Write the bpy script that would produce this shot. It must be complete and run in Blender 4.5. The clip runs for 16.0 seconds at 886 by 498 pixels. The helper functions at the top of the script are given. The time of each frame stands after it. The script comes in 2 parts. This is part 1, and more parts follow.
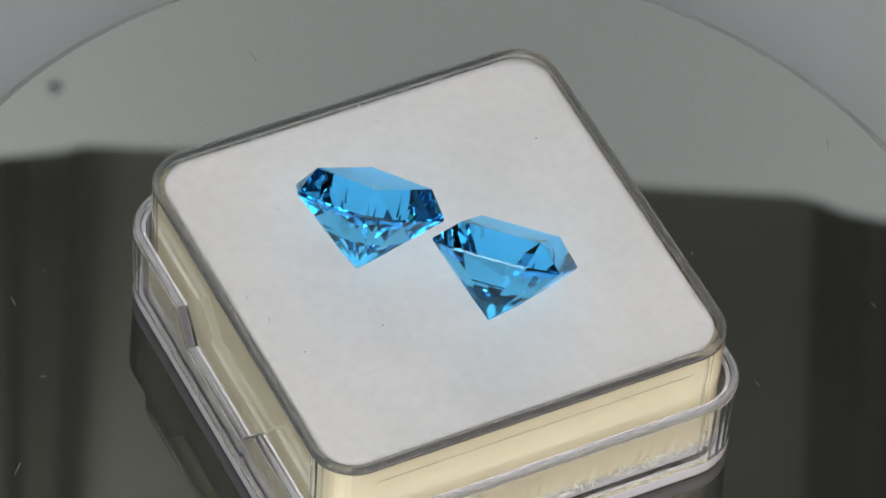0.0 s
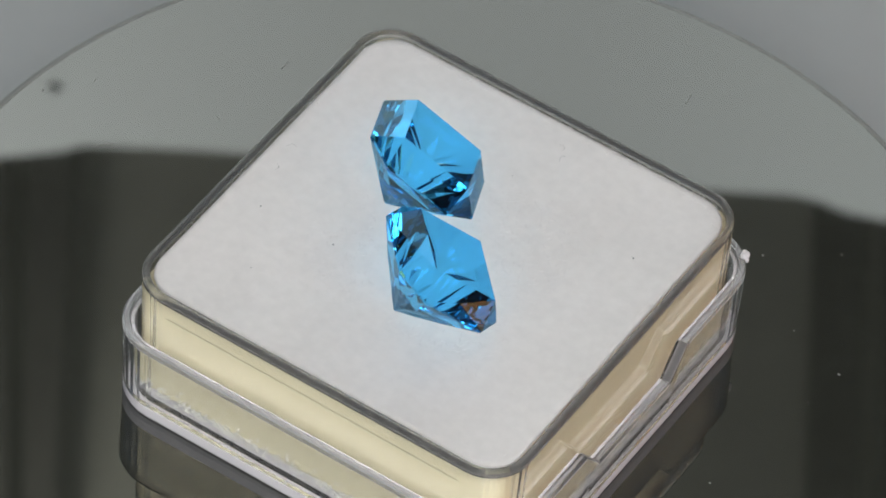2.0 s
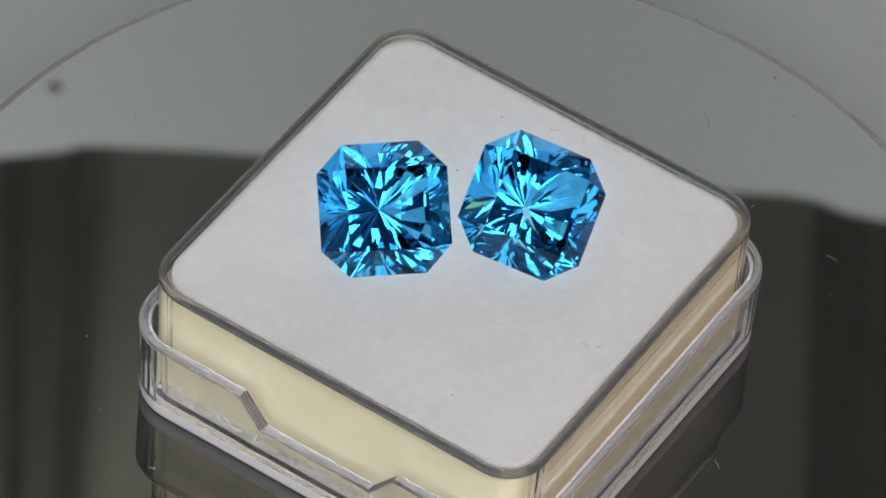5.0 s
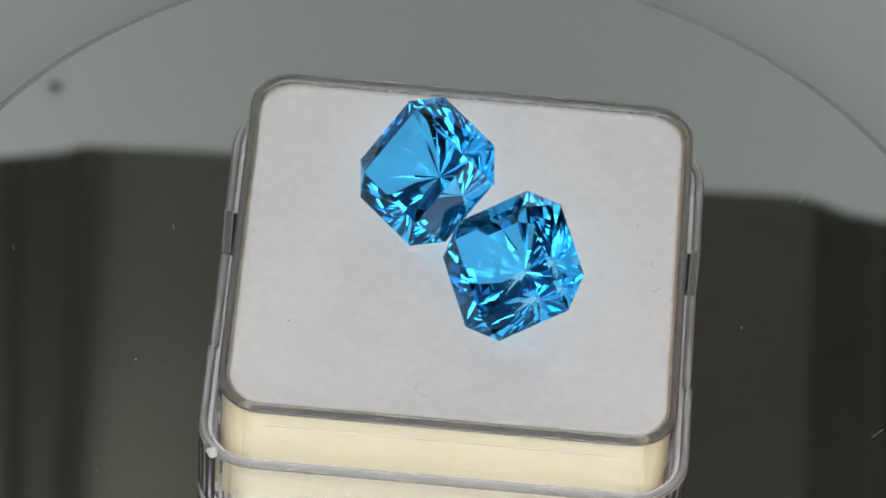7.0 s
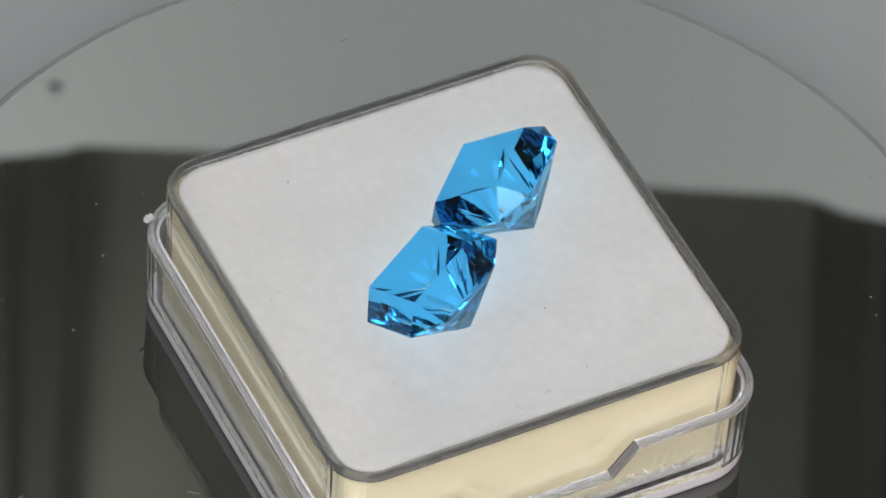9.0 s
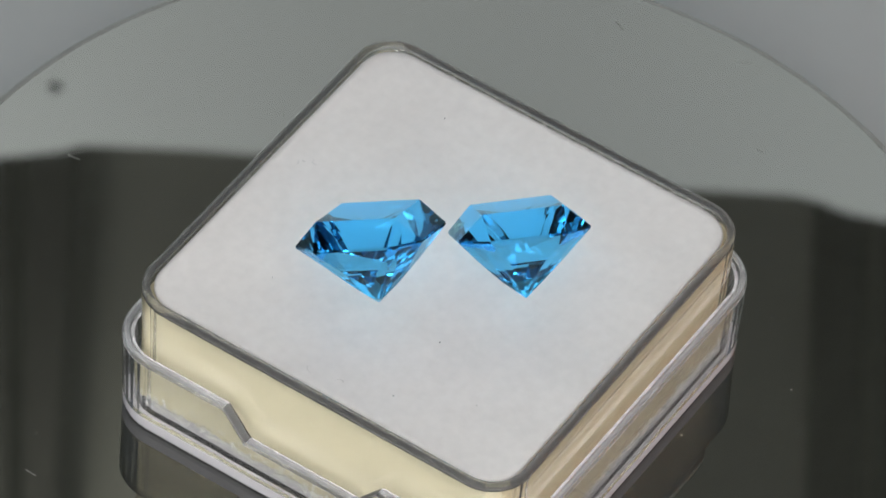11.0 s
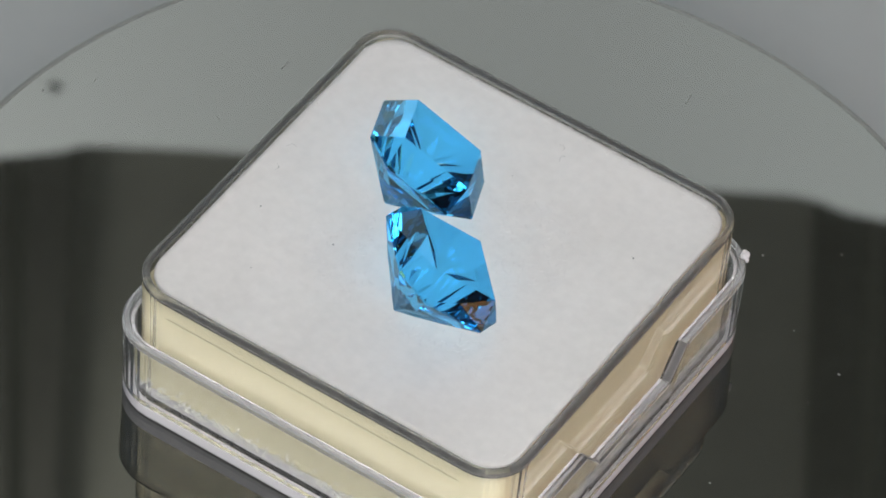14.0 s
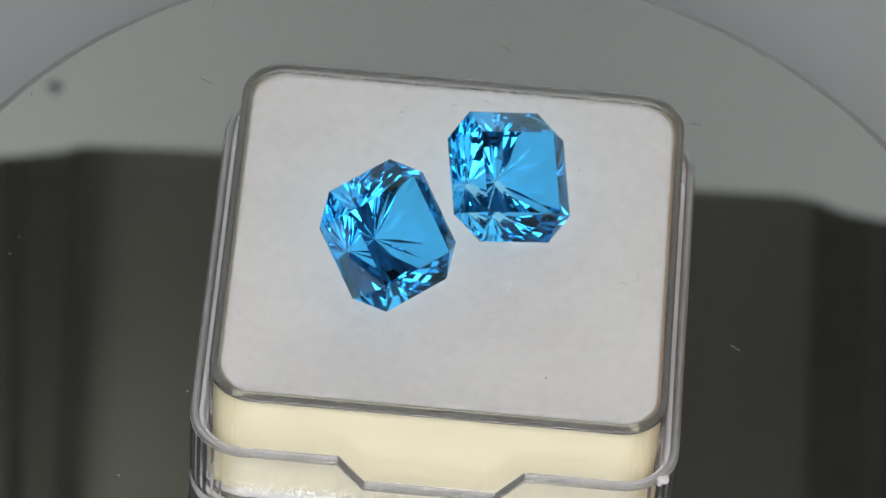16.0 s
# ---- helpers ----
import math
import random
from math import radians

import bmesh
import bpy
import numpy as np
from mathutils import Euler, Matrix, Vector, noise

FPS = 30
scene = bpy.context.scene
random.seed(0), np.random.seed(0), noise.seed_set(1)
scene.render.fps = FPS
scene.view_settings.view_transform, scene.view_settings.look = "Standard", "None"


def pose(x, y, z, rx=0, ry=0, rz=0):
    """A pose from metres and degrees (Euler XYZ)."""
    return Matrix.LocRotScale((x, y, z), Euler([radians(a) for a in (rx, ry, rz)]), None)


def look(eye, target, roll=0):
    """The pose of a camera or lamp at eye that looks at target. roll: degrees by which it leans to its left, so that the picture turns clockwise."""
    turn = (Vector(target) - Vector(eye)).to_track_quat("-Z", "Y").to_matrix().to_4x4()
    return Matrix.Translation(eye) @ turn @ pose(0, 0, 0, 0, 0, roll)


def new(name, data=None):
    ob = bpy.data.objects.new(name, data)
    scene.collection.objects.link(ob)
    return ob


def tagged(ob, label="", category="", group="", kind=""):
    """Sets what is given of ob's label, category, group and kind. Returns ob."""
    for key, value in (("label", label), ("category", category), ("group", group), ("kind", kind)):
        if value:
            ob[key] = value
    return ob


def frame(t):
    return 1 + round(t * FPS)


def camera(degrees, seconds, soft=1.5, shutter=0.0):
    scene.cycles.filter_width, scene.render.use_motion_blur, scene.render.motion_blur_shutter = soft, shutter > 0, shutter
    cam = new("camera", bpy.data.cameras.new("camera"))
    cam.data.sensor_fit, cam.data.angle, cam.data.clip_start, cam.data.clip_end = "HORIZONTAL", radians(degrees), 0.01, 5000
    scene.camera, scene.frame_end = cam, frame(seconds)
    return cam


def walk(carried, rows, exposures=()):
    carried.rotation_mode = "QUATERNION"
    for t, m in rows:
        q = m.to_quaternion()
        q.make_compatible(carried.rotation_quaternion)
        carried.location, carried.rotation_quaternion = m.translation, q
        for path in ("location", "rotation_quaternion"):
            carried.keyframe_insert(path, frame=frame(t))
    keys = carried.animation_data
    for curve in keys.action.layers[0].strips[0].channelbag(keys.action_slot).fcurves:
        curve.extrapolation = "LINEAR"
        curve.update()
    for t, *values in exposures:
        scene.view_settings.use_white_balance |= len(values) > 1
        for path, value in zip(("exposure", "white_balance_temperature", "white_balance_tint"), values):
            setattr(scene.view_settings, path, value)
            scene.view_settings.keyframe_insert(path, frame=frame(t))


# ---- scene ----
# All lengths are laid out in units of U metres; z = 0 is the top of the turntable.
U = 0.00052
FOAM_Z = 27.5            # height of the foam top above the turntable, in units
EYE = (0.0, -665.44 * U, 770.45 * U)
YAW, PITCH, ROLL = radians(-0.0843), radians(-48.131), 4.887
AIM = (EYE[0] + 0.5 * math.sin(YAW) * math.cos(PITCH), EYE[1] + 0.5 * math.cos(YAW) * math.cos(PITCH), EYE[2] + 0.5 * math.sin(PITCH))

cam = camera(8.1535, 16.0, soft=1.7)
# macro lens: sharp on the stones, softer towards the platter's far edge
cam.data.dof.use_dof = True
cam.data.dof.focus_distance = 985 * U
cam.data.dof.aperture_fstop = 105.0
walk(cam, [(0.0, look(EYE, AIM, ROLL)), (16.0, look(EYE, AIM, ROLL))],
     exposures=[(0.0, 0.00), (1.2, -0.05), (2.4, 0.08), (3.2, 0.05), (4.2, -0.10), (5.3, -0.11), (6.5, -0.12), (7.5, -0.02), (8.7, 0.07), (10.2, 0.04),
                (11.5, 0.02), (12.0, 0.00), (13.2, -0.05), (14.2, 0.08), (15.2, 0.05), (16.0, -0.10)])

# ---- world and light ----
world = bpy.data.worlds.new("room_air")
scene.world = world
world.use_nodes = True
world.node_tree.nodes["Background"].inputs[0].default_value = (0.75, 0.8, 0.85, 1)
world.node_tree.nodes["Background"].inputs[1].default_value = 0.05


def area_lamp(name, eye, target, sx, sy, watts, colour):
    data = bpy.data.lights.new(name, "AREA")
    data.shape, data.size, data.size_y, data.energy, data.color = "RECTANGLE", sx, sy, watts, colour
    ob = new(name, data)
    ob.matrix_world = look(eye, target)
    return ob


area_lamp("softbox_light", (-0.086, -0.122, 0.098), (0, -0.015, 0.01), 0.05, 0.05, 0.062, (1.0, 0.98, 0.92))
area_lamp("softbox_light", (0.086, -0.122, 0.098), (0, -0.015, 0.01), 0.05, 0.05, 0.062, (1.0, 0.97, 0.91))
area_lamp("key_light", (0.0, -0.52, 0.59), (0, 0, 0), 0.40, 0.26, 1.85, (1.0, 0.98, 0.93))
# Weak overhead fill, added; no ceiling lamp is known.
area_lamp("top_fill", (0.0, -0.05, 0.95), (0, 0, 0), 0.60, 0.30, 0.1, (1.0, 0.98, 0.97))
# Low front fill added behind the camera; no window is known there.
area_lamp("front_fill", (0.0, -0.77, 0.20), (0, 0, 0.02), 0.90, 0.34, 1.7, (1.0, 0.97, 0.94))
# Orange fill added at the right to tint the box corner; its real source is unknown.
area_lamp("orange_side_fill", (0.29, -0.02, 0.03), (0, 0, 0.008), 0.14, 0.05, 0.065, (1.0, 0.36, 0.07))
# Fill added to brighten the board's upper left; no such lamp is known.
area_lamp("board_fill", (-0.14, 0.365, 0.60), (-0.07, 0.42, 0.54), 0.05, 0.05, 0.40, (1.0, 0.98, 0.90))


# ---- materials ----
def material(name, base, rough=0.5, metal=0.0, ior=1.5, trans=0.0, emit=0.0, emit_colour=None):
    m = bpy.data.materials.new(name)
    m.use_nodes = True
    b = m.node_tree.nodes["Principled BSDF"]
    b.inputs["Base Color"].default_value = (*base, 1)
    b.inputs["Roughness"].default_value = rough
    b.inputs["Metallic"].default_value = metal
    b.inputs["IOR"].default_value = ior
    b.inputs["Transmission Weight"].default_value = trans
    if emit:
        b.inputs["Emission Color"].default_value = (*(emit_colour or base), 1)
        b.inputs["Emission Strength"].default_value = emit
    return m


def vary(m, scale, amount, bump=0.0, fine=8.0, rough_amount=0.0):
    """Two scales of noise on the base colour, fine relief, uneven gloss."""
    nt = m.node_tree
    n, l = nt.nodes, nt.links
    b = n["Principled BSDF"]
    base = tuple(b.inputs["Base Color"].default_value)
    co = n.new("ShaderNodeTexCoord")
    n1, n2 = n.new("ShaderNodeTexNoise"), n.new("ShaderNodeTexNoise")
    n1.inputs["Scale"].default_value, n2.inputs["Scale"].default_value = scale, scale * fine
    n1.inputs["Detail"].default_value, n2.inputs["Detail"].default_value = 4, 5
    for k in (n1, n2):
        l.new(co.outputs["Object"], k.inputs["Vector"])
    mid = n.new("ShaderNodeMath")
    mid.operation = "ADD"
    l.new(n1.outputs["Fac"], mid.inputs[0])
    l.new(n2.outputs["Fac"], mid.inputs[1])
    ramp = n.new("ShaderNodeMapRange")
    ramp.inputs["From Min"].default_value, ramp.inputs["From Max"].default_value = 0.6, 1.4
    ramp.inputs["To Min"].default_value, ramp.inputs["To Max"].default_value = 1 - amount, 1 + amount
    l.new(mid.outputs[0], ramp.inputs["Value"])
    mul = n.new("ShaderNodeMix")
    mul.data_type, mul.blend_type = "RGBA", "MULTIPLY"
    mul.inputs["Factor"].default_value = 1
    mul.inputs["A"].default_value = base
    l.new(ramp.outputs["Result"], mul.inputs["B"])
    l.new(mul.outputs["Result"], b.inputs["Base Color"])
    if bump:
        bp = n.new("ShaderNodeBump")
        bp.inputs["Strength"].default_value, bp.inputs["Distance"].default_value = bump, 0.0003
        l.new(mid.outputs[0], bp.inputs["Height"])
        l.new(bp.outputs["Normal"], b.inputs["Normal"])
    if rough_amount:
        r0 = b.inputs["Roughness"].default_value
        rr = n.new("ShaderNodeMapRange")
        rr.inputs["From Min"].default_value, rr.inputs["From Max"].default_value = 0.6, 1.4
        rr.inputs["To Min"].default_value, rr.inputs["To Max"].default_value = max(r0 - rough_amount, 0.0), r0 + rough_amount
        l.new(mid.outputs[0], rr.inputs["Value"])
        l.new(rr.outputs["Result"], b.inputs["Roughness"])
    return m


M_TOPAZ = material("blue_topaz", (0.14, 0.59, 0.94), 0.0, ior=1.62, trans=1.0)
_n, _l = M_TOPAZ.node_tree.nodes, M_TOPAZ.node_tree.links
_glass, _mix = _n.new("ShaderNodeBsdfGlass"), _n.new("ShaderNodeMixShader")
_glass.inputs["Color"].default_value, _glass.inputs["Roughness"].default_value, _glass.inputs["IOR"].default_value = (0.32, 0.745, 0.965, 1), 0.0, 1.63
_mix.inputs["Fac"].default_value = 0.7
_l.new(_n["Principled BSDF"].outputs[0], _mix.inputs[1])
_l.new(_glass.outputs[0], _mix.inputs[2])
_l.new(_mix.outputs[0], _n["Material Output"].inputs["Surface"])
M_RIMPL = material("frosted_polystyrene", (0.60, 0.60, 0.59), 0.2, ior=1.45, trans=0.90)
# Clear plastic tinted grey to imitate the dark that the lip refracts and reflects.
M_LIP = material("greyed_clear_polystyrene", (0.58, 0.59, 0.60), 0.12, ior=1.5, trans=0.85)
M_SLOPE = material("scuffed_polystyrene", (0.56, 0.55, 0.57), 0.4, ior=1.5, trans=0.55)
M_PLASTIC = material("clear_polystyrene", (0.90, 0.91, 0.92), 0.03, ior=1.52, trans=0.985)
# Pale colour: the whitish burr, and the reflected brightness of the clear lid floor.
M_GLINT_BURR = material("pale_glint_and_burr", (0.88, 0.86, 0.91), 0.22, ior=1.5, trans=0.12)
M_FLOCK = vary(material("white_cotton_flock", (0.83, 0.808, 0.805), 0.95), 160, 0.055, 0.05, 7)
M_FOAM = vary(material("cream_foam", (0.69, 0.635, 0.45), 0.9), 400, 0.06, 0.2, 7)
M_PLATTER = vary(material("black_acrylic", (0.025, 0.027, 0.022), 0.015, ior=2.4), 60, 0.25, 0.0, 9)
M_RIM = vary(material("ground_acrylic_edge", (0.27, 0.28, 0.27), 0.4), 90, 0.1, 0.0, 6)
M_CELL = vary(material("foam_cell", (0.82, 0.81, 0.76), 0.4), 900, 0.25, 0.0, 5)
M_LINT = material("lint", (0.22, 0.22, 0.23), 0.8)
M_DUST = material("dust", (0.32, 0.32, 0.31), 0.8)
M_TABLE = vary(material("grey_tabletop", (0.47, 0.49, 0.50), 0.6), 20, 0.04, 0.1, 9)
# Unseen surround; its dim blue is chosen to turn the stones' dark facets navy.
M_WALL = vary(material("dim_blue_surround", (0.26, 0.31, 0.42), 0.9), 40, 0.06, 0.2, 9)
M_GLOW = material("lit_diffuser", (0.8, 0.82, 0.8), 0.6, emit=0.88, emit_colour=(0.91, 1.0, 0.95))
# Emission stands in for light on the panel: weaker mid-panel, stronger towards the wings.
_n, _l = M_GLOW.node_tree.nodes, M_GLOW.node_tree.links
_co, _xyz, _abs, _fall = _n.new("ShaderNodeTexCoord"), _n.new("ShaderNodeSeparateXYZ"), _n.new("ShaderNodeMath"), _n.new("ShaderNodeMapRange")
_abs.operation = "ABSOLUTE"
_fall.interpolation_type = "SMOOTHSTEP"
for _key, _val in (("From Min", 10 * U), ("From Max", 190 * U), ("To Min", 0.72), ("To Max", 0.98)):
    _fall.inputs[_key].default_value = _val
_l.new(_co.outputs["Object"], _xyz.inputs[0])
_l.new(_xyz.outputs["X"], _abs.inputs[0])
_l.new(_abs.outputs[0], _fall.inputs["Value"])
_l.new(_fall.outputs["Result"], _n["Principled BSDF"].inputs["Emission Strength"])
M_GREY = vary(material("grey_board", (0.22, 0.225, 0.19), 0.8), 15, 0.08, 0.1, 9)
M_BLACK = vary(material("black_cloth", (0.05, 0.05, 0.042), 0.9), 30, 0.15, 0.2, 9)
M_MOTOR = vary(material("black_plastic", (0.03, 0.03, 0.03), 0.4), 80, 0.1, 0.1, 6)


# ---- mesh helpers ----
def part(name, bm, mat, parent=None, label="", smooth=False):
    bmesh.ops.recalc_face_normals(bm, faces=bm.faces)
    me = bpy.data.meshes.new(name)
    bm.to_mesh(me)
    bm.free()
    me.materials.append(mat)
    if smooth:
        for f in me.polygons:
            f.use_smooth = True
    ob = new(name, me)
    if parent:
        ob.parent = parent
    if label:
        ob["label"] = label
    return ob


def rings(bm, loops, cap_first=True, cap_last=True):
    """Skin a list of closed loops of equal length."""
    made = [[bm.verts.new(p) for p in loop] for loop in loops]
    n = len(made[0])
    for a, b in zip(made, made[1:]):
        for i in range(n):
            bm.faces.new((a[i], a[(i + 1) % n], b[(i + 1) % n], b[i]))
    if cap_first:
        bm.faces.new(made[0][::-1])
    if cap_last:
        bm.faces.new(made[-1])
    return made


def rounded(half, radius, cuts=(), arc=8):
    """Points (x, y, side, along) round a square with rounded corners; cuts are extra points along each side."""
    out = []
    for k in range(4):
        ca, sa = math.cos(k * math.pi / 2), math.sin(k * math.pi / 2)
        line = [(half, s, k, s) for s in sorted(cuts)]
        c = half - radius
        line += [(c + radius * math.cos(a), c + radius * math.sin(a), k, 99.0)
                 for a in [i / arc * math.pi / 2 for i in range(arc + 1)]]
        out += [(x * ca - y * sa, x * sa + y * ca, s, t) for x, y, s, t in line]
    return out


def lift(points, z):
    return [(x * U, y * U, z * U) for x, y, *_ in points]


def box_mesh(bm, x0, x1, y0, y1, z0, z1, bevel=0.0):
    m = Matrix.Translation(((x0 + x1) / 2, (y0 + y1) / 2, (z0 + z1) / 2)) @ Matrix.Diagonal((x1 - x0, y1 - y0, z1 - z0, 1))
    made = bmesh.ops.create_cube(bm, size=1, matrix=m)
    if bevel:
        edges = {e for v in made["verts"] for e in v.link_edges}
        bmesh.ops.bevel(bm, geom=list(edges), offset=bevel, segments=2, affect="EDGES")
    return bm


# ---- the booth round the turntable, its sides unseen and added ----
def setting():
    y_back, half, top = 800 * U, 0.55, 1.0
    bm = box_mesh(bmesh.new(), -0.9, 0.9, -0.9, 0.7, -0.06, -0.022, 0.004)
    tagged(part("table", bm, M_TABLE), "light grey matte tabletop under the turntable", "table", kind="structure")
    # Unseen walls and ceiling, added to give the stones dark surroundings.
    for name, b in (("wall_west", (-half - 0.02, -half, -0.8, 0.5, -0.022, top)), ("wall_east", (half, half + 0.02, -0.8, 0.5, -0.022, top)),
                    ("wall_south", (-half, half, -0.82, -0.8, -0.022, top)), ("ceiling", (-half, half, -0.8, 0.5, top, top + 0.02))):
        tagged(part(name, box_mesh(bmesh.new(), *b), M_WALL), "unseen dim blue-grey side, added round the turntable", "wall", kind="structure")
    bm = box_mesh(bmesh.new(), -half, half, 0.5, 0.52, -0.022, top)
    tagged(part("wall_north", bm, M_GREY), "dull grey board behind the lit panel", "wall", kind="structure")


def light_panel():
    thing = new("light_panel")
    tagged(thing, "bright white diffuser panel with folded wings behind the turntable", "light panel")
    y, z0, dz = 800 * U, -0.022, 0.0
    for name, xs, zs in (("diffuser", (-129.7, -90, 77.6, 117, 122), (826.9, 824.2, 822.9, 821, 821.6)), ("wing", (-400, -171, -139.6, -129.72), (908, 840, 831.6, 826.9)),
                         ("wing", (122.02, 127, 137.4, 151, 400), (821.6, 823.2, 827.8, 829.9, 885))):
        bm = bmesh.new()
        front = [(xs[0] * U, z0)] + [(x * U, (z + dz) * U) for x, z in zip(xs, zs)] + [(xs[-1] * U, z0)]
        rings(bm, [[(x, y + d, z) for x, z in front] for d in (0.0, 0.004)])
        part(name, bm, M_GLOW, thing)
    # Dark disc added on the panel in place of a dust speck on the lens.
    bm = bmesh.new()
    bmesh.ops.create_cone(bm, cap_ends=True, segments=24, radius1=2.4 * U, radius2=1.6 * U, depth=1.2 * U,
                          matrix=pose(-140.4 * U, y - 0.6 * U, (798.4 + dz) * U, 90))
    part("lens_speck", bm, M_BLACK, thing, "small dark disc standing in for lens dust")
    return thing


def upper_board():
    thing = new("backdrop_board")
    tagged(thing, "dull grey board with dark upright strips above the panel", "board")
    y = 800 * U + 0.005
    part("board", box_mesh(bmesh.new(), -0.45, 0.45, y + 0.006, y + 0.012, 0.3, 1.0), M_GREY, thing)
    for x0, x1, x2, x3 in ((-132, -151, -144, -150.5), (124, 142, 154.5, 177), (-157, -300, -157.5, -300), (148.5, 300, 182, 300)):
        bm = bmesh.new()
        rings(bm, [[(x * U, y + d, z) for x, z in ((x0, 0.3), (x0, 0.42), (x2, 0.62), (x2, 1.0), (x3, 1.0), (x3, 0.62), (x1, 0.42), (x1, 0.3))] for d in (0.0, 0.005)])
        part("strip", bm, M_BLACK, thing, "dark strip")
    return thing


# ---- the turntable ----
def turntable():
    thing = new("turntable")
    tagged(thing, "round glossy black acrylic turntable with dust on its platter", "turntable")
    prof = [(78, -42), (80, -41), (80, -14), (78, -13), (30, -13), (30, -8)]
    bm = bmesh.new()
    rings(bm, [[(r * U * math.cos(a), r * U * math.sin(a), z * U) for a in [i / 96 * math.tau for i in range(96)]] for r, z in prof])
    part("housing", bm, M_MOTOR, thing, "black plastic motor housing")
    prof = [(88.0, -8), (90.9, -7.2), (91.3, -5.5), (91.3, 0.0)]
    bm = bmesh.new()
    rings(bm, [[(r * U * math.cos(a), r * U * math.sin(a), z * U) for a in [i / 256 * math.tau for i in range(256)]] for r, z in prof])
    disc = part("platter", bm, M_PLATTER, thing, "glossy black round platter")
    prof = [(91.35, -7.4), (92.6, -7.2), (93.0, -5.5), (93.0, -1.2), (92.7, -0.6), (92.1, -0.2), (91.35, -0.02)]
    bm = bmesh.new()
    rings(bm, [[(r * U * math.cos(a), r * U * math.sin(a), z * U) for a in [i / 256 * math.tau for i in range(256)]] for r, z in prof + prof[:1]], False, False)
    bmesh.ops.remove_doubles(bm, verts=bm.verts, dist=1e-7)
    part("edge_ring", bm, M_RIM, disc, "ground clear acrylic edge", smooth=True)
    rng = random.Random(4)
    bm = bmesh.new()
    for _ in range(34):
        r, a, s = 92 * math.sqrt(rng.random()), rng.random() * math.tau, rng.uniform(0.08, 0.2)
        if r < 40:
            continue
        m = Matrix.Translation((r * U * math.cos(a), r * U * math.sin(a), 0.06 * U)) @ Matrix.Rotation(rng.random() * 6, 4, "Z") @ Matrix.Diagonal((s * U * rng.uniform(0.6, 2.2), s * U, 0.1 * U, 1))
        bmesh.ops.create_icosphere(bm, subdivisions=1, radius=1, matrix=m)
    for _ in range(12):
        r, a = rng.uniform(42, 90), rng.random() * math.tau
        m = Matrix.Translation((r * U * math.cos(a), r * U * math.sin(a), 0.02 * U)) @ Matrix.Rotation(rng.random() * 6, 4, "Z") @ Matrix.Diagonal((rng.uniform(0.5, 1.4) * U, 0.05 * U, 0.03 * U, 1))
        bmesh.ops.create_cube(bm, size=2, matrix=m)
    tagged(part("dust", bm, M_DUST, disc, "pale dust specks"), kind="stuff")
    return disc


# ---- the clear box with its foam ----
SPECKS = [(26.2, 16.8, 0.2), (-28.2, -10.0, 0.2), (-21.9, -21.6, 0.12), (-14.3, -9.5, 0.2), (-19.0, 19.6, 0.12), (0.6, 20.2, 0.1)]
LINT = [(-30.8, -2.2, 0.4), (-31.0, 3.9, 2.0), (4.3, 29.5, 1.0), (5.4, 28.6, 3.0)]
BOX = pose(0, 0, 0, 0, 0, 29.8) @ Matrix.Translation((-1.87 * U, 0.3 * U, 0))


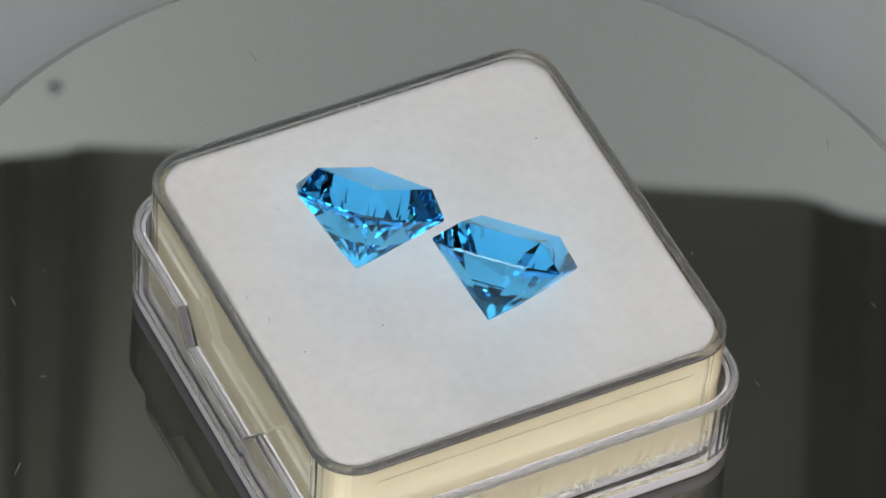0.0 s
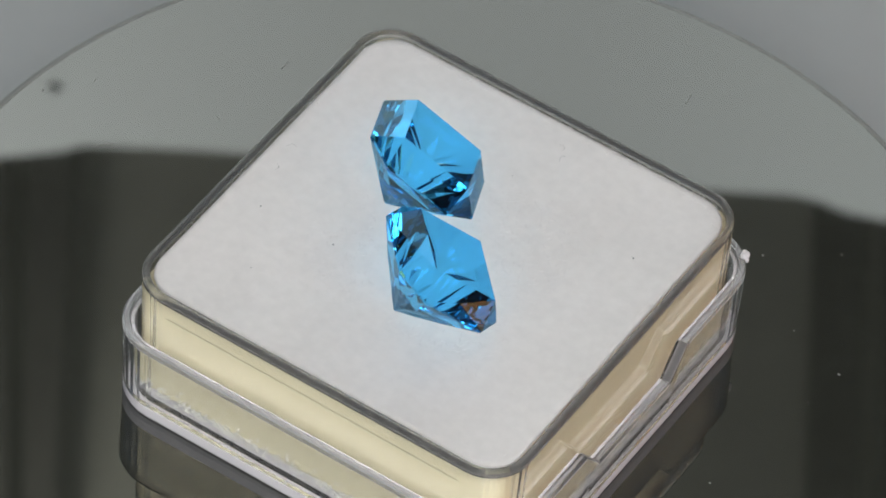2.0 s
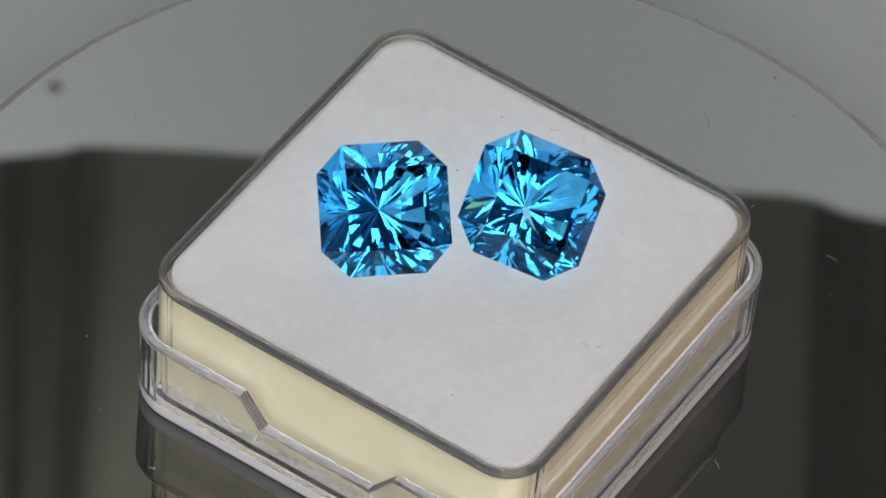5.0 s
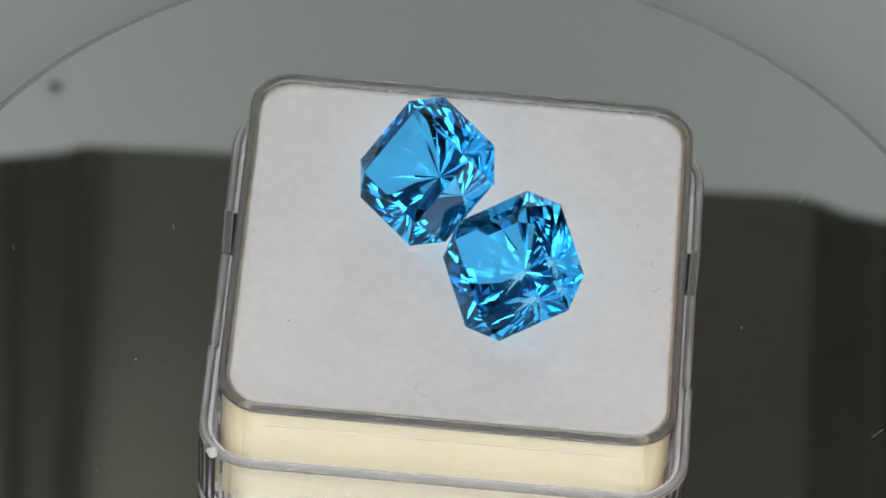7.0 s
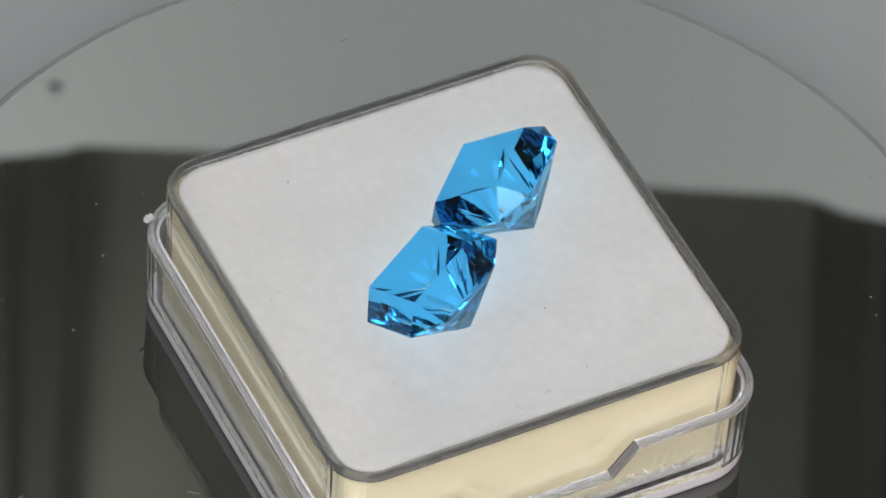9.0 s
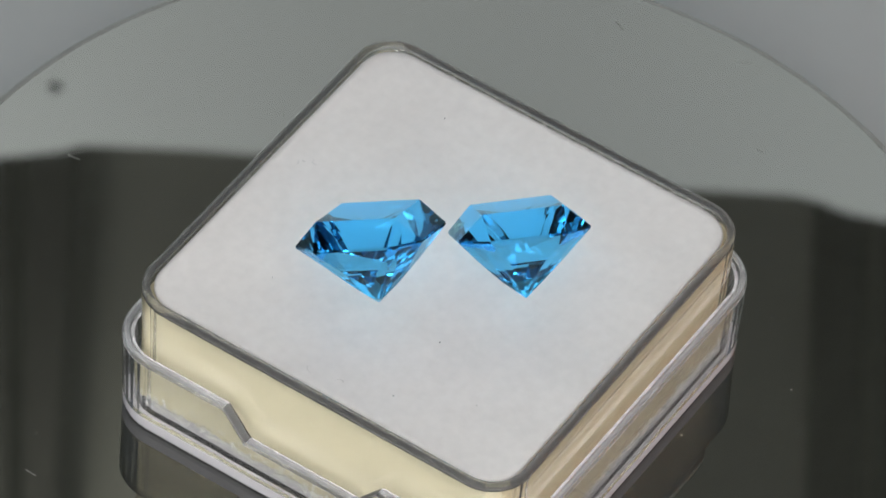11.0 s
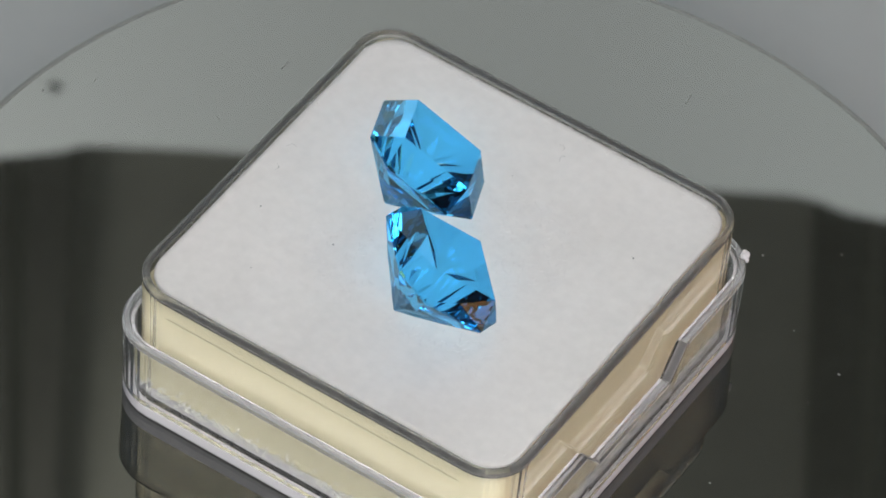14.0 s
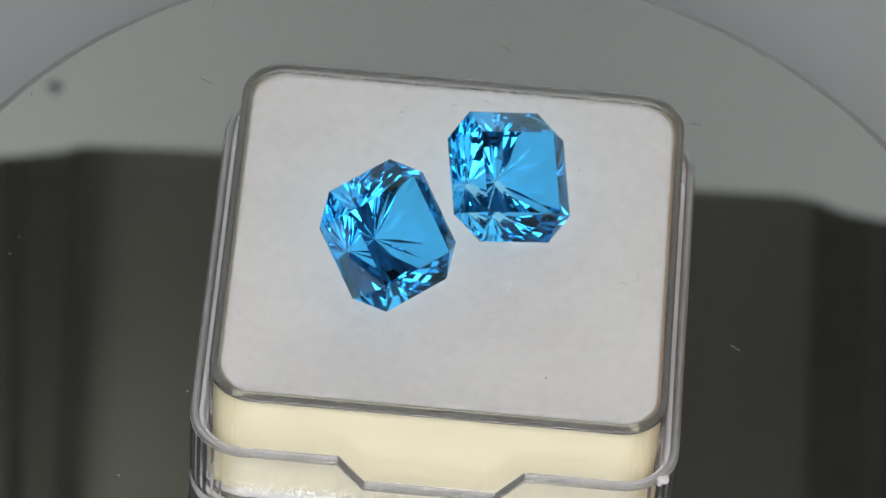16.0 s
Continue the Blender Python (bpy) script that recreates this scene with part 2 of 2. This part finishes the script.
def display_box():
    thing = new("display_box")
    tagged(thing, "clear plastic gem box standing in its upturned lid", "box")
    cuts = (-28, -14.8, -10.5, 0, 10.5, 14.8, 28)
    # inner body: open at the top, filled with foam
    out = lambda h, r: rounded(h, r, cuts)
    bm = bmesh.new()
    t = FOAM_Z
    rings(bm, [lift(out(34.8, 5), 1.7), lift(out(35.7, 6), 2.3), lift(out(36.3, 7.1), t - 0.9), lift(out(35.0, 5.8), t - 0.9), lift(out(34.7, 5.5), 3.2)])
    part("body", bm, M_PLASTIC, thing, "clear plastic box body").visible_shadow = False
    bm = bmesh.new()
    prof = [(35.0, 5.8, -0.85), (36.3, 7.1, -0.85), (36.3, 7.1, 0.05), (36.2, 7.0, 0.25), (35.95, 6.75, 0.33), (35.3, 6.1, 0.33), (35.08, 5.88, 0.25), (35.0, 5.8, 0.05)]
    rings(bm, [lift(out(h, r), t + z) for h, r, z in prof + prof[:1]], False, False)
    bmesh.ops.remove_doubles(bm, verts=bm.verts, dist=1e-8)
    part("rim", bm, M_RIMPL, thing, "frosted grey upper rim", smooth=True)
    # upturned lid: a shallow tray with a notch in two of its sides
    top, low = FOAM_Z - 11.0, FOAM_Z - 16.5

    def edge(pts, drop):
        res = []
        for x, y, s, a in pts:
            z = low if s % 2 == 0 and abs(a) < 10.6 else top
            res.append((x * U, y * U, (z - drop) * U))
        return res
    bm = bmesh.new()
    rings(bm, [lift(out(36.8, 6.5), 3.05), lift(out(38.7, 8.8), 3.05), edge(out(39.0, 9.1), 0.45), edge(out(36.9, 6.75), 0.45), lift(out(36.8, 6.5), 3.05)], False, False)
    bmesh.ops.remove_doubles(bm, verts=bm.verts, dist=1e-8)
    part("lid_wall", bm, M_PLASTIC, thing, "clear plastic lid wall with notches").visible_shadow = False
    bm = bmesh.new()
    loops = [(37.5, 7.4, 0.42), (38.95, 9.05, 0.42), (39.0, 9.1, 0.1), (38.92, 9.0, -0.1), (38.75, 8.85, -0.2), (37.7, 7.65, -0.2), (37.55, 7.45, -0.1), (37.5, 7.4, 0.1)]
    rings(bm, [edge(out(h, r), d) for h, r, d in loops + loops[:1]], False, False)
    bmesh.ops.remove_doubles(bm, verts=bm.verts, dist=1e-8)
    part("lip", bm, M_LIP, thing, "rounded lip of the lid, greyed for the dark seen in it", smooth=True)
    # Pale lavender here paints the bright reflection along the clear base edge.
    bm = bmesh.new()
    rings(bm, [lift(out(37.9, 8.0), 0.0), lift(out(38.4, 8.5), 0.3), lift(out(38.65, 8.75), 1.0), lift(out(38.7, 8.8), 3.0), lift(out(36.7, 6.3), 3.0), lift(out(36.5, 6.1), 1.5)])
    part("lid_floor", bm, M_GLINT_BURR, thing, "rounded floor of the lid, pale for its bright reflection")
    # rough slopes of the notches
    for s in (-1, 1):
        for e in (-1, 1):
            bm = bmesh.new()
            line = [(10.4, low - 0.05), (10.4, low + 0.06), (14.7, top + 0.06), (14.9, top - 0.05)]
            rings(bm, [[(s * x * U, e * a * U, z * U) for a, z in line] for x in (37.5, 38.9)])
            part("notch_slope", bm, M_SLOPE, thing, "rough whitish notch slope")
    # fine moulded ridges on the two plain sides
    for s in (-1, 1):
        bm = box_mesh(bmesh.new(), -28 * U, 28 * U, s * 36.3 * U - 0.025 * U, s * 36.3 * U + 0.025 * U, (t - 3.95) * U, (t - 3.7) * U, 0.01 * U)
        part("ridge", bm, M_PLASTIC, thing)
    # moulding nub on one corner of the lid
    bm = bmesh.new()
    bmesh.ops.create_icosphere(bm, subdivisions=2, radius=1, matrix=Matrix.Translation((36.2 * U, 36.6 * U, (top - 0.1) * U)) @ Matrix.Diagonal((0.8 * U, 1.1 * U, 0.6 * U, 1)))
    for x, y, z, r in ((35.8, 37.1, 0.1, 0.5), (36.9, 36.1, -0.3, 0.45), (36.1, 36.2, 0.4, 0.35), (36.7, 36.8, 0.1, 0.3)):
        bmesh.ops.create_icosphere(bm, subdivisions=1, radius=r * U, matrix=Matrix.Translation((x * U, y * U, (top + z) * U)))
    part("nub", bm, M_GLINT_BURR, thing, "whitish moulding burr")
    return thing


def foam_pad():
    thing = new("foam_pad")
    tagged(thing, "thick cream foam pad with white cotton top inside the box", "foam pad")
    t = FOAM_Z
    bm = bmesh.new()
    o = lambda h, r: rounded(h, r, range(-28, 29, 2), 6)
    rng = random.Random(2)
    loops = []
    for h, z in ((31.8, 3.4), (33.2, 3.6), (33.8, 4.3), (34.0, 5.0), (34.2, 5.8), (34.2, 6.6), (34.3, 10), (34.4, 18), (34.4, t - 1.2), (31.0, t - 1.4), (27.0, t - 4.5)):
        w = 0.5 if z < 7 else 0.05
        loops.append([(x * U + rng.uniform(-w, w) * U * 0.3, y * U + rng.uniform(-w, w) * U * 0.3, (z + rng.uniform(-w, w)) * U) for x, y, *_ in rounded(h, 2.6, range(-31, 32, 1), 5)])
    rings(bm, loops)
    part("foam", bm, M_FOAM, thing, "cream foam block")
    # open cells along the cut lower edge
    bm = bmesh.new()
    for _ in range(1700):
        k = rng.randrange(4)
        a, z = rng.uniform(-33, 33), 3.6 + abs(rng.gauss(0, 1.4))
        c, d = math.cos(k * math.pi / 2), math.sin(k * math.pi / 2)
        x, y = 34.2 * c - a * d, 34.2 * d + a * c
        bmesh.ops.create_icosphere(bm, subdivisions=1, radius=rng.uniform(0.13, 0.34) * U, matrix=Matrix.Translation((x * U, y * U, z * U)))
    tagged(part("foam_cells", bm, M_CELL, thing, "bubbly cut edge of the foam", smooth=True), kind="stuff")
    bm = bmesh.new()
    ring = [(x, y) for x, y, *_ in rounded(34.35, 6.0, [k * 0.5 for k in range(-56, 57)], 18)]
    loops = [[(x * U, y * U, (t - 1.2) * U) for x, y in ring], [(x * 1.008 * U, y * 1.008 * U, (t - 0.6) * U) for x, y in ring]]
    for k in range(0, 46):
        f = 1 - k / 46
        wob = 0.003 * max(1 - k / 3, 0)
        rise = -0.3 - 0.75 * (1 - f ** 3)
        loops.append([(x * f * U * (1 + rng.gauss(0, wob)), y * f * U * (1 + rng.gauss(0, wob)), (t + rise + 0.12 * noise.noise((x * f * 0.22, y * f * 0.22, 3))) * U) for x, y in ring])
    rings(bm, loops, cap_first=False)
    part("cotton_top", bm, M_FLOCK, thing, "white cotton flock top", smooth=True)
    # loose nap: short fibres over the top and thicker along its edge
    bm = bmesh.new()

    def fibre(x, y, z, a, length, bend, thick, rise):
        pts = []
        for k in range(4):
            f = k / 3
            aa = a + bend * f
            pts.append((x + math.cos(aa) * length * f, y + math.sin(aa) * length * f, z + rise * math.sin(f * 2.6)))
        rows = [[bm.verts.new(((px + thick * dx) * U, (py + thick * dy) * U, (pz + thick * dz) * U)) for dx, dy, dz in ((1, 0, 0), (-0.5, 0.8, 0), (-0.3, -0.5, 0.8))] for px, py, pz in pts]
        for p, q in zip(rows, rows[1:]):
            for i in range(3):
                bm.faces.new((p[i], p[(i + 1) % 3], q[(i + 1) % 3], q[i]))
    for _ in range(3200):
        x, y = rng.choice(ring)
        f = rng.uniform(0.96, 1.0)
        fibre(x * f, y * f, t - rng.uniform(0.3, 0.7), math.atan2(y, x) + rng.gauss(0, 0.9), rng.uniform(0.4, 0.9), rng.gauss(0, 1), 0.03, rng.uniform(0.1, 0.35))
    for _ in range(1500):
        fibre(rng.uniform(-20, 20), rng.uniform(-20, 20), t - 1.0, rng.random() * 6.3, rng.uniform(0.6, 1.6), rng.gauss(0, 1.5), 0.03, rng.uniform(0.05, 0.25))
    tagged(part("nap", bm, M_FLOCK, thing, "short white cotton fibres"), kind="stuff")
    bm = bmesh.new()
    for x, y, r in SPECKS:
        bmesh.ops.create_icosphere(bm, subdivisions=1, radius=0.7 * r * U, matrix=Matrix.Translation((x * U, y * U, (t - 0.95 + 0.75 * (max(abs(x), abs(y)) / 33.5) ** 3) * U)))
    for x, y, a in LINT:
        fibre(x, y, t - 0.9 + 0.75 * (max(abs(x), abs(y)) / 33.5) ** 3, a, 1.4, 1.6, 0.03, 0.1)
    tagged(part("lint", bm, M_LINT, thing, "dark specks and curled lint"), kind="stuff")
    return thing


# ---- the two gems ----
def gem(m):
    bm = bmesh.new()
    W, F = 10.6, 6.2
    girdle = [(W, -F), (W, F), (F, W), (-F, W), (-W, F), (-W, -F), (-F, -W), (F, -W)]
    table_h, crown_h, depth, g = 6.6, 4.0, 11.12, 0.2
    V = lambda x, y, z: bm.verts.new((x * U, y * U, z * U))
    up = [V(x, y, g) for x, y in girdle]
    dn = [V(x, y, -g) for x, y in girdle]
    tb = [V(table_h, -table_h, crown_h), V(table_h, table_h, crown_h), V(-table_h, table_h, crown_h), V(-table_h, -table_h, crown_h)]
    culet = V(0, 0, -depth)
    F_ = bm.faces.new
    F_(tb)
    for k in range(4):
        a, b = up[2 * k], up[2 * k + 1]
        c = up[(2 * k + 2) % 8]
        t0, t1 = tb[k], tb[(k + 1) % 4]
        q0 = (Vector(a.co) + Vector(b.co)) / 2
        q = bm.verts.new((q0 * 0.62 + (Vector(t0.co) + Vector(t1.co)) / 2 * 0.38) + Vector((0, 0, 0.22 * U)))
        F_((t0, q, t1))
        F_((a, b, q))
        F_((a, q, t0))
        F_((b, t1, q))
        F_((b, c, t1))
    # pavilion: three tiers of narrow facets that meet at the culet
    def ring(scale, shift, soft=0.0, zig=0.0):
        pts = []
        for i in range(8):
            (x0, y0), (x1, y1) = girdle[i], girdle[(i + 1) % 8]
            for f in (0, 1, 2):
                g_ = (f + shift) / 3
                p = Vector((x0 + (x1 - x0) * g_, y0 + (y1 - y0) * g_)) * scale
                p *= (1 - soft + soft * 11.3 * scale / p.length) * (1 + zig * (-1) ** len(pts))
                pts.append((p.x, p.y))
        return pts
    low = []
    for i in range(8):
        p, q = girdle[i], girdle[(i + 1) % 8]
        low += [dn[i]] + [V(p[0] + (q[0] - p[0]) * f, p[1] + (q[1] - p[1]) * f, -g) for f in (1 / 3, 2 / 3)]
    for i in range(8):
        F_((low[3 * i], low[3 * i + 1], low[3 * i + 2], low[(3 * i + 3) % 24], up[(i + 1) % 8], up[i]))
    r1 = [V(x, y, -depth * 0.42) for x, y in ring(0.63, 0.5, 0.45, 0.02)]
    r2 = [V(x, y, -depth * 0.72) for x, y in ring(0.31, 0.0, 0.9, 0.05)]
    for i in range(24):
        j = (i + 1) % 24
        F_((low[i], low[j], r1[i]))
        F_((low[j], r1[j], r1[i]))
        F_((r1[i], r1[j], r2[j]))
        F_((r1[i], r2[j], r2[i]))
        F_((r2[i], r2[j], culet))
    bmesh.ops.recalc_face_normals(bm, faces=bm.faces)
    thing = new("blue_topaz")
    tagged(thing, "faceted swiss-blue square-cut gemstone tipped over on the white pad", "gemstone", "pair of gemstones")
    bm.verts.ensure_lookup_table()
    heights = lambda f: [v.co.z / U for v in f.verts]

    def kind(f):
        h = heights(f)
        if min(h) > crown_h - 0.01:
            return "table_facet"
        if min(h) > 0:
            return "crown"
        return "girdle" if max(h) > 0 else "pavilion"
    for name in ("table_facet", "crown", "girdle", "pavilion"):
        piece = [f for f in bm.faces if kind(f) == name]
        verts = sorted({v for f in piece for v in f.verts}, key=lambda v: v.index)
        place = {v: i for i, v in enumerate(verts)}
        me = bpy.data.meshes.new(name)
        me.from_pydata([v.co[:] for v in verts], [], [[place[v] for v in f.verts] for f in piece])
        me.materials.append(M_TOPAZ)
        facet = new(name, me)
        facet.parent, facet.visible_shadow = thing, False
    bm.free()
    return thing


def gem_pose(c, n, turn):
    """A gem with girdle centre c and axis n, turned about its axis."""
    n = Vector(n).normalized()
    e1 = n.cross(Vector((0, 0, 1))).normalized()
    e2 = n.cross(e1)
    rot = Matrix((e1, e2, n)).transposed().to_4x4()
    return Matrix.Translation((c[0] * U, c[1] * U, (c[2] + FOAM_Z) * U)) @ rot @ Matrix.Rotation(radians(turn), 4, "Z")


setting()
light_panel()
upper_board()
platter = turntable()
box = display_box()
pad = foam_pad()
GEMS = [((-13.26, 2.25, 7.54), (0.1153, 0.5970, 0.7949), -31.76), ((8.92, -6.26, 7.75), (0.1522, 0.6373, 0.7555), -3.86)]
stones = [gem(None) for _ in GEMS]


def motions():
    """Everything on the platter turns once in twelve seconds, clockwise seen from above."""
    start = [(platter, Matrix.Translation((-0.23 * U, 0.48 * U, 0))), (box, BOX), (pad, BOX)]
    start += [(ob, gem_pose(*g)) for ob, g in zip(stones, GEMS)]
    for ob, m in start:
        walk(ob, [(k * 0.25, pose(0, 0, 0, 0, 0, -7.5 * k) @ m) for k in range(65)])


motions()
